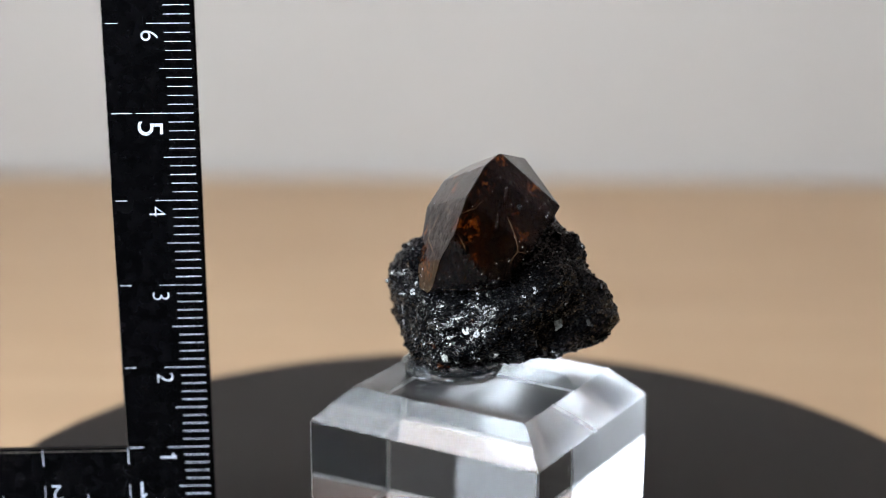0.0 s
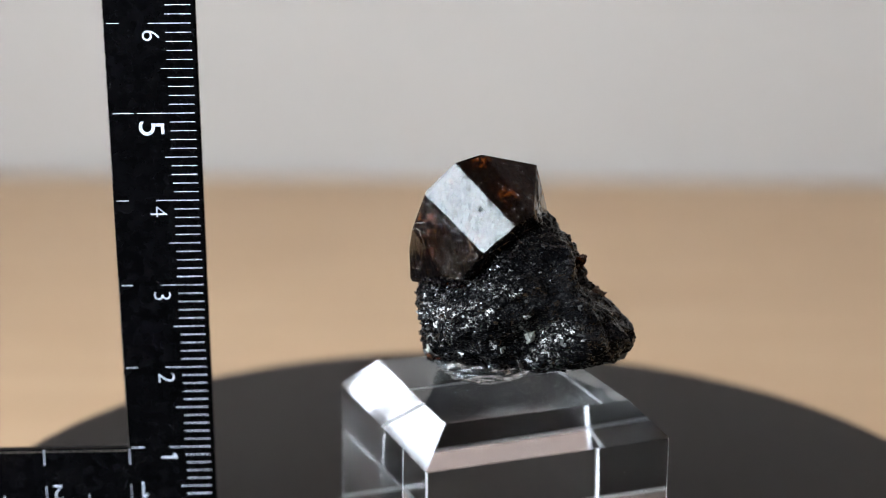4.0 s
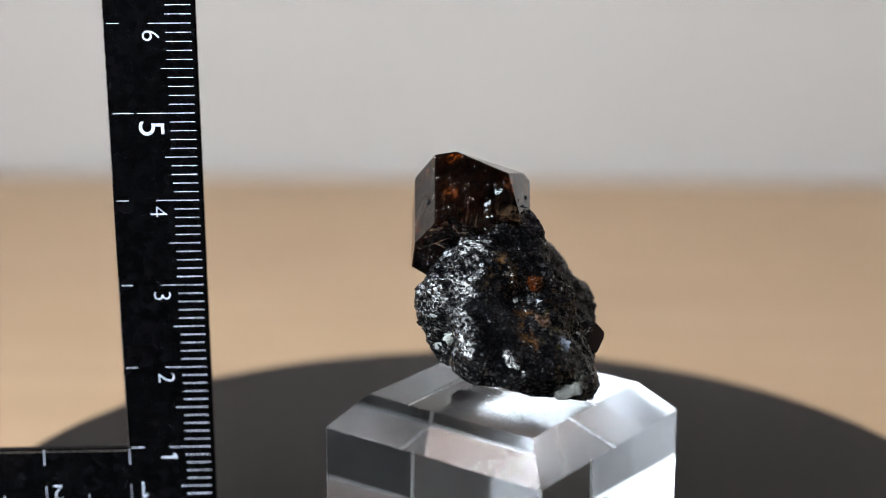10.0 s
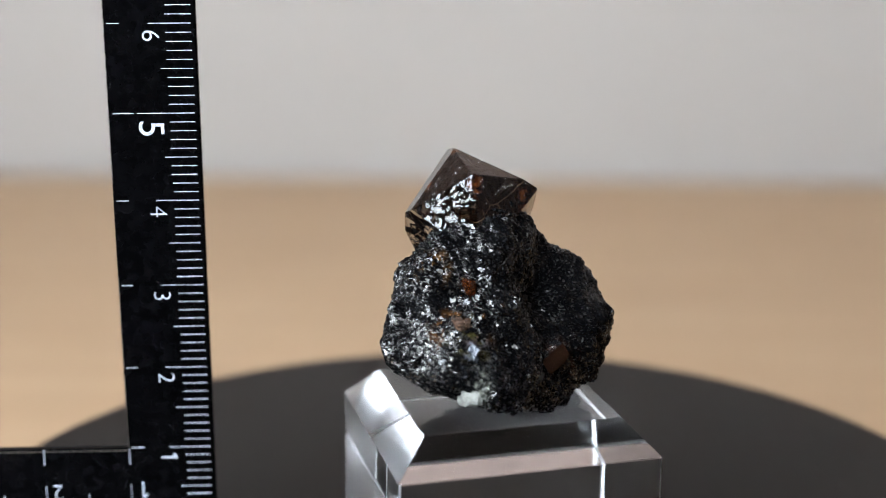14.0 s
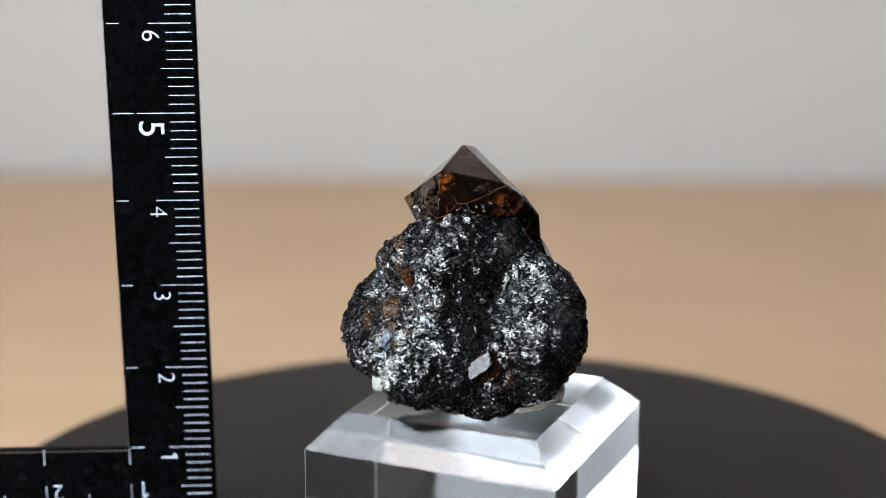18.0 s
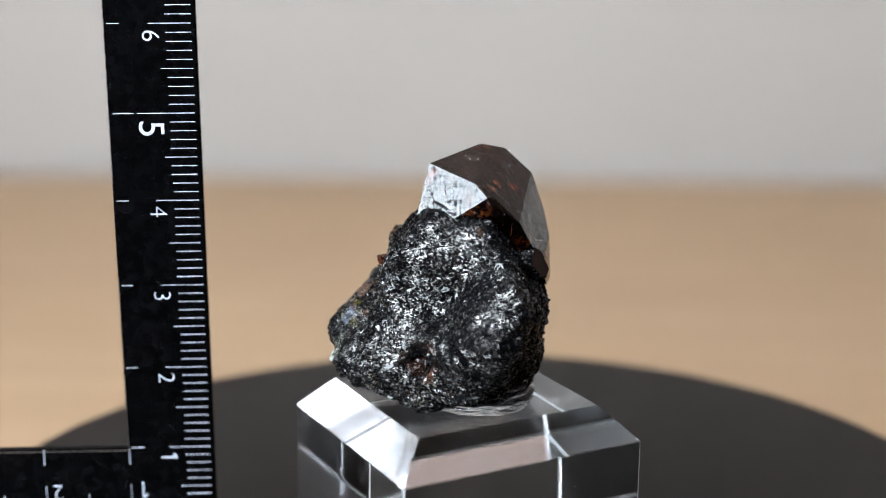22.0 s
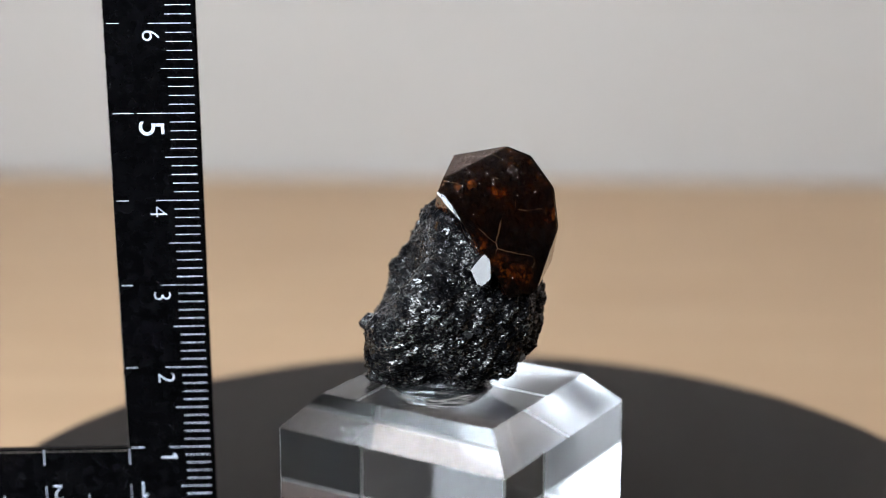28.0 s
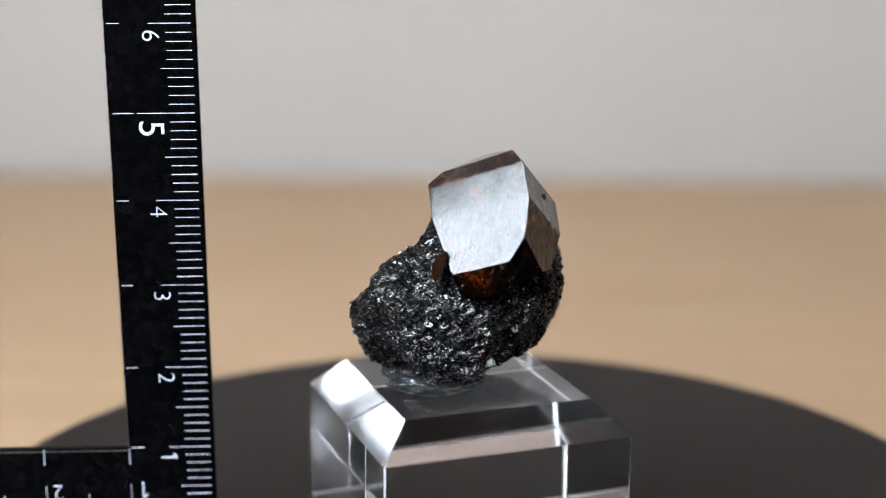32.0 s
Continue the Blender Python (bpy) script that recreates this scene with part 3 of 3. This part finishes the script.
def faceted(facets, centre, size, bevel=0.0):
    """A crystal: a block cut down to its faces."""
    bm = bmesh.new()
    bmesh.ops.create_cube(bm, size=4)
    for az, el, dist in facets:
        n = direction(az, el)
        r = bmesh.ops.bisect_plane(bm, geom=bm.verts[:] + bm.edges[:] + bm.faces[:], plane_co=n * dist, plane_no=n, clear_outer=True)
        edges = [e for e in r["geom_cut"] if isinstance(e, bmesh.types.BMEdge)]
        if edges:
            bmesh.ops.contextual_create(bm, geom=edges)
    bmesh.ops.remove_doubles(bm, verts=bm.verts[:], dist=0.004)
    for v in bm.verts:
        v.co = (centre + v.co * size) * CM
    bmesh.ops.recalc_face_normals(bm, faces=bm.faces)
    if bevel:
        bmesh.ops.bevel(bm, geom=bm.edges[:], offset=bevel * CM, segments=2, affect="EDGES", clamp_overlap=True)
    return bm


crystal = part("crystal", faceted(FACETS, CRYSTAL_C, 1.0, 0.011), CRYSTAL, specimen, "dark brown translucent faceted crystal")
crystal.data.materials.append(CRYSTAL_BROKEN)
crystal.data.materials.append(CRYSTAL_ETCHED)
crystal.data.materials.append(CRYSTAL_ROUGH)
crystal.data.materials.append(CRYSTAL_PITTED)
for face in crystal.data.polygons:
    if face.normal.dot(direction(26.8, 11.9)) > 0.97 or face.normal.dot(direction(-3.9, -36.8)) > 0.97:
        face.material_index = 1
    elif face.normal.dot(direction(-62.4, 22.3)) > 0.995:
        face.material_index = 2
    elif face.normal.dot(direction(-161.6, 19.8)) > 0.995:   # rubbly, scattering face
        face.material_index = 4
    elif face.normal.dot(direction(-78.1, 3.5)) > 0.985:   # striated growth face
        face.material_index = 3
part("crystal_core", faceted([(a, e, dist - 0.022) for a, e, dist in FACETS], CRYSTAL_C, 1.0, 0.02), CORE, crystal, "deep brown inside with amber clouds, painted amber glow and pale cracks")


def grain(name, at, size, mat, label, seed, squash=(1, 1, 1), front=None, lumpy=0.0, sides=()):
    rnd = random.Random(seed)
    cuts = [(rnd.uniform(0, 360), rnd.uniform(-70, 70), rnd.uniform(0.75, 1.0)) for _ in range(11)] + [(a, e, 1.0) for a, e in ((0, 0), (90, 0), (180, 0), (270, 0), (0, 90), (0, -90))]
    if front:   # one broad face turned this way
        cuts = [(*front, 0.45), *sides] + ([(a, e, 1.2) for a, e, _ in cuts] if sides else cuts)
    bm = faceted(cuts, Vector((0, 0, 0)), size, 0.006)
    if lumpy:   # a rough grain, not a clean crystal
        bmesh.ops.triangulate(bm, faces=bm.faces[:])
        bmesh.ops.subdivide_edges(bm, edges=bm.edges[:], cuts=3, use_grid_fill=True)
        for v in bm.verts:
            q = v.co / (size * CM) + Vector((seed, 0, 0))
            v.co *= 1 + lumpy * (noise.noise(q * 1.3) + 0.6 * noise.noise(q * 3.5) + 0.3 * noise.noise(q * 8))
    spin = Matrix.Identity(3) if front else Euler([rnd.uniform(0, 6) for _ in range(3)]).to_matrix()
    for v in bm.verts:
        v.co = spin @ Vector([c * s for c, s in zip(v.co, squash)]) + Vector(at) * CM
    ob = part(name, bm, mat, specimen, label)
    if front:   # only the broad face is smooth
        ob.data.materials.append(MICA)
        for face in ob.data.polygons:
            face.material_index = 0 if face.normal.dot(direction(*front)) > 0.975 else 1


grain("small_crystal", (0.86, 0.69, 1.49), 0.078, AMBER, "small amber brown crystal", 1, lumpy=0.2)
grain("rust_patch", (1.05, 0.80, 1.10), 0.09, RUST, "rusty brown patch", 2, (1, 0.8, 0.8), lumpy=0.8)
grain("rust_patch", (1.05, 0.86, 1.00), 0.07, RUST, "rusty brown patch", 12, (1, 1, 0.8), lumpy=0.8)
grain("rust_patch", (0.96, 0.27, 1.63), 0.08, RUST, "rusty brown patch", 3, lumpy=0.8)
grain("pale_crystal", (1.18, 1.08, 0.45), 0.135, PALE, "pale greenish white crystal", 4, (1, 1, 0.7), lumpy=0.22)
grain("small_crystal", (0.12, 1.235, 0.68), 0.16, GEM, "small dark brown crystal with one bright face", 26, (1.1, 0.9, 1), (37, 27), 0.0,
      ((-15.4, 50, 0.42), (164.6, -50, 0.42), (164.6, 20, 0.85), (-15.4, -20, 0.85)))
grain("small_crystal", (0.00, 1.245, 0.58), 0.10, RUBY, "small reddish brown crystal", 13, (1, 1, 1), None, 0.35)
grain("small_crystal", (-0.67, 0.00, 1.57), 0.16, GEM, "small brown crystal with a bright face", 7, (1, 1, 1), (166, 27), 0.0,
      ((-84, 0, 0.62), (96, 42, 0.55), (96, -25, 0.62), (-84, 50, 0.95)))
grain("small_crystal", (-0.42, -0.28, 0.38), 0.095, AMBER, "small reddish brown crystal near the putty", 8, lumpy=0.2)
grain("pale_crystal", (-0.38, -0.41, 0.47), 0.07, PALE, "small white crystal", 18, (1.2, 1, 0.7), lumpy=0.3)
grain("mica_book", (1.09, 0.96, 0.90), 0.09, BLUE, "blue grey mica", 9, lumpy=0.3)
grain("pale_crystal", (1.205, 0.085, 0.64), 0.062, PALE, "white crystal", 10, (1, 1, 0.75), lumpy=0.35)
grain("pale_crystal", (0.89, -0.24, 0.825), 0.05, PALE, "small dull white crystal", 21, lumpy=0.35)
# dark lumps, slightly proud of the face, stand in for the shade of pits
for at, size, squash, turn in (((0.20, 0.490, 2.183), 0.085, (1.9, 0.25, 0.26), -0.30), ((0.05, 0.520, 2.125), 0.05, (1.5, 0.3, 0.35), -0.15), ((0.035, 0.487, 2.235), 0.04, (0.7, 0.4, 1.0), 0.2),
                               ((0.415, -0.547, 2.240), 0.038, (1, 0.6, 1), 0.0)):
    bm = faceted([(a, e, 0.8 + 0.03 * (a % 7)) for a in range(0, 360, 51) for e in (-50, 0, 50)], Vector((0, 0, 0)), size, 0.004)
    for v in bm.verts:
        v.co = Euler((0, turn, 0)).to_matrix() @ Vector([c * q for c, q in zip(v.co, squash)]) + Vector(at) * CM
    part("pit", bm, MICA, crystal, "small dark lump standing in for a shaded pit in the crystal face")
tagged(specimen, "dark brown crystal on rough black mica rock, on the clear block", "mineral specimen")


def flakes(count, seed):
    """Small thin plates of mica lying on the rock, leaning together in patches."""
    rnd = random.Random(seed)
    verts, faces = [], []
    for _ in range(count):
        p, n = rnd.choice(rock_points)
        clustered = noise.noise(p * 240) + 0.5 * noise.noise(p * 600)
        if clustered < -0.05 and rnd.random() < 0.75:          # they lie in clusters
            continue
        s = rnd.choice((0.012, 0.015, 0.018, 0.018, 0.022, 0.022, 0.028, 0.036, 0.048, 0.058)) * CM
        out = (p - ROCK_C * CM).normalized()
        lean = noise.noise_vector(p * 420) * 0.38
        tilt = (n * 1.1 + out * 0.1 + lean * 0.5 + Vector((0.03, 0.12, 0.10)) + Vector([rnd.gauss(0, 0.20) for _ in range(3)])).normalized()
        q = tilt.to_track_quat("Z", "Y")
        k = rnd.choice((4, 5, 5, 6))
        off = rnd.uniform(0, 6)
        el = rnd.uniform(0.45, 1.0)
        ring = [q @ Vector((s * math.cos(off + i * math.tau / k) * rnd.uniform(0.75, 1.15), s * el * math.sin(off + i * math.tau / k), 0)) for i in range(k)]
        at = len(verts)
        verts += [p - n * (0.05 * s) + c for c in ring] + [p - n * (0.05 * s) + c * 1.05 - tilt * 0.45 * s for c in ring]
        faces.append(tuple(range(at, at + k)))
        faces += [(at + k + i, at + k + (i + 1) % k, at + (i + 1) % k, at + i) for i in range(k)]
    me = bpy.data.meshes.new("mica_speckle")
    me.from_pydata(verts, [], faces)
    me.materials.append(FLAKE)
    ob = new("mica_speckle", me)
    ob.parent = specimen
    return tagged(ob, "black and silvery mica flakes", kind="stuff")


tip = faceted([(k * 72 + 10, 33 + k, 0.5) for k in range(5)] + [(0, -90, 0.8)] + [(k * 72 + 40, -10, 0.9) for k in range(5)], Vector((0, 0, 0)), 0.19, 0.006)
turn_out = direction(21, -8).to_track_quat("Z", "Y")
for v in tip.verts:
    v.co = turn_out @ v.co + Vector((1.47, 0.55, 0.79)) * CM
part("black_crystal", tip, MICA, specimen, "black crystal point")
flakes(2900, 11)


# ---- putty under the specimen ----
def putty():
    bm = bmesh.new()
    bmesh.ops.create_icosphere(bm, subdivisions=5, radius=1)
    for v in bm.verts:
        d = v.co.copy()
        lump = 1 + 0.10 * noise.noise(d * 1.5) + 0.05 * noise.noise(d * 4)
        flat = max(abs(d.z), (d.x * d.x + d.y * d.y) ** 0.5)      # towards a low puck
        d = d * (0.35 + 0.65 / flat)
        v.co = Vector((d.x * lump * 0.59 - 0.30, d.y * lump * 0.59 + 0.46, d.z * 0.12 + 0.12)) * CM
        v.co.z = max(v.co.z, 0.0001)
    return tagged(part("putty", bm, PUTTY, None, "", True), "lump of clear mounting putty pressed on the block", "putty")


putty_ob = putty()


# ---- the square ruler ----
def ruler():
    lean, back, yaw = 0.0053, -0.0227, 0.0735
    av = Vector((0, math.sin(back), math.cos(back)))
    z_ax = math.cos(lean) * av - math.sin(lean) * Vector((1, 0, 0))
    x_ax = Vector((math.cos(lean), 0, 0)) + math.sin(lean) * av
    x_ax = math.cos(yaw) * x_ax + math.sin(yaw) * z_ax.cross(x_ax)
    y_ax = z_ax.cross(x_ax)
    origin = (Vector((-3.1498, 0.0757, 1.1474)) - 3 * z_ax) * CM + Vector((0, 0, Z_TOP))
    sq = new("square_ruler")
    sq.matrix_world = Matrix.Translation(origin) @ Matrix((x_ax, y_ax, z_ax)).transposed().to_4x4()
    bm = bmesh.new()
    w, arm, tall = 1.0145, 7.5, 10.0
    pts = [(0, 0), (0, tall), (-w, tall), (-w, 0.994), (-arm, 0.994), (-arm, 0)]
    prism(bm, [(x * CM, z * CM) for x, z in pts], 0, 0.0012)
    for v in bm.verts:
        v.co = Vector((v.co.x, v.co.z, v.co.y))
    bmesh.ops.recalc_face_normals(bm, faces=bm.faces)
    bmesh.ops.bevel(bm, geom=bm.edges[:], offset=0.00018, segments=2, affect="EDGES")
    part("blade", bm, RULER, sq, "black anodised L-shaped blade")
    rnd = random.Random(5)
    y0, y1 = -0.00003, 0.0001

    def line(u0, u1, v0, v1):
        bm = bmesh.new()
        box(bm, (-u1 * CM, y0, v0 * CM), (-u0 * CM, y1, v1 * CM))
        part("graduation", bm, MARK, sq)

    for mm in range(3, 99):
        v = mm / 10
        reach = 0.525 if mm % 10 == 0 else 0.41 if mm % 5 == 0 else 0.335
        if mm == 50:
            reach = 0.69
            line(0.73, 0.96, v - 0.006, v + 0.006)
        elif mm % 10 == 0:
            line(0.83 + rnd.uniform(-0.02, 0.02), 0.975, v - 0.005, v + 0.005)
        thin = 0.0042 + rnd.uniform(-0.0006, 0.0006)
        if mm < 72:
            line(0.045 + rnd.uniform(0, 0.012), reach + rnd.uniform(-0.006, 0.006), v - thin, v + thin)
    for mm in range(6, 60):
        u = mm / 10
        reach = 0.525 if mm % 10 == 0 else 0.41 if mm % 5 == 0 else 0.335
        line(u - 0.0042, u + 0.0042, 0.055, reach)
        if mm % 10 == 0:
            line(u - 0.005, u + 0.005, 0.79, 0.985)

    def place(me, u, v, turn):
        me.transform(Matrix.Translation((-u * CM, -0.00001, v * CM)) @ Matrix.Rotation(radians(turn), 4, "Y") @ Matrix.Rotation(radians(90), 4, "X"))
        me.materials.append(MARK)
        ob = new("digit", me)
        ob.parent = sq

    def digit(ch, u, v, height, turn):
        if ch == "1":          # a stem with a short flag
            bm = bmesh.new()
            prism(bm, [(x * height * CM, y * height * CM) for x, y in ((-0.06, -0.5), (0.06, -0.5), (0.06, 0.5), (-0.05, 0.5), (-0.28, 0.30), (-0.22, 0.20), (-0.06, 0.32))], -0.00005, 0.00005)
            return place(mesh_from(bm, "digit"), u, v, turn)
        cu = bpy.data.curves.new("digit", "FONT")
        cu.body, cu.align_x, cu.align_y, cu.size, cu.extrude, cu.offset = ch, "CENTER", "CENTER", height * 1.38 * CM, 0.00005, (-0.001 if ch == "5" else -0.0025 if ch == "6" else -0.0055) * CM
        tmp = new("digit", cu)
        me = bpy.data.meshes.new_from_object(tmp.evaluated_get(bpy.context.evaluated_depsgraph_get()))
        bpy.data.objects.remove(tmp)
        place(me, u, v, turn)

    # thin pale strips in place of light caught by the bevelled inner edges
    for u0, u1, v0, v1 in ((1.02, 2.6, 0.962, 0.970), (2.7, 3.9, 0.963, 0.969), (4.1, 5.9, 0.962, 0.969), (1.0045, 1.0095, 1.0, 1.9), (1.005, 1.009, 2.0, 3.1), (1.005, 1.009, 4.2, 6.8)):
        bm = bmesh.new()
        box(bm, (-u1 * CM, y0, v0 * CM), (-u0 * CM, y1, v1 * CM))
        part("edge_glint", bm, EDGE_GLINT, sq, "pale line painted as the highlight along the inner edge")
    for ch, u, dv, h in (("6", 0.51, 0.135, 0.205), ("5", 0.555, 0.175, 0.295), ("4", 0.52, 0.13, 0.205), ("3", 0.53, 0.13, 0.205), ("2", 0.53, 0.13, 0.205), ("1", 0.53, 0.13, 0.19)):
        digit(ch, u, int(ch) - dv, h, 90)
    for ch in "1234":
        digit(ch, int(ch) - 0.14, 0.455, 0.205, 180)
    return tagged(sq, "black metal L-square ruler with white centimetre graduations, standing upright", "ruler")


ruler()


# ---- what turns ----
def motions():
    def turning(z):
        return [(t, pose(0, 0, z, 0, 0, -SPIN * t)) for t in range(0, 33)]
    walk(platter, turning(0))
    walk(block, turning(Z_DISC))
    walk(putty_ob, turning(Z_TOP))
    walk(specimen, turning(Z_TOP))


motions()
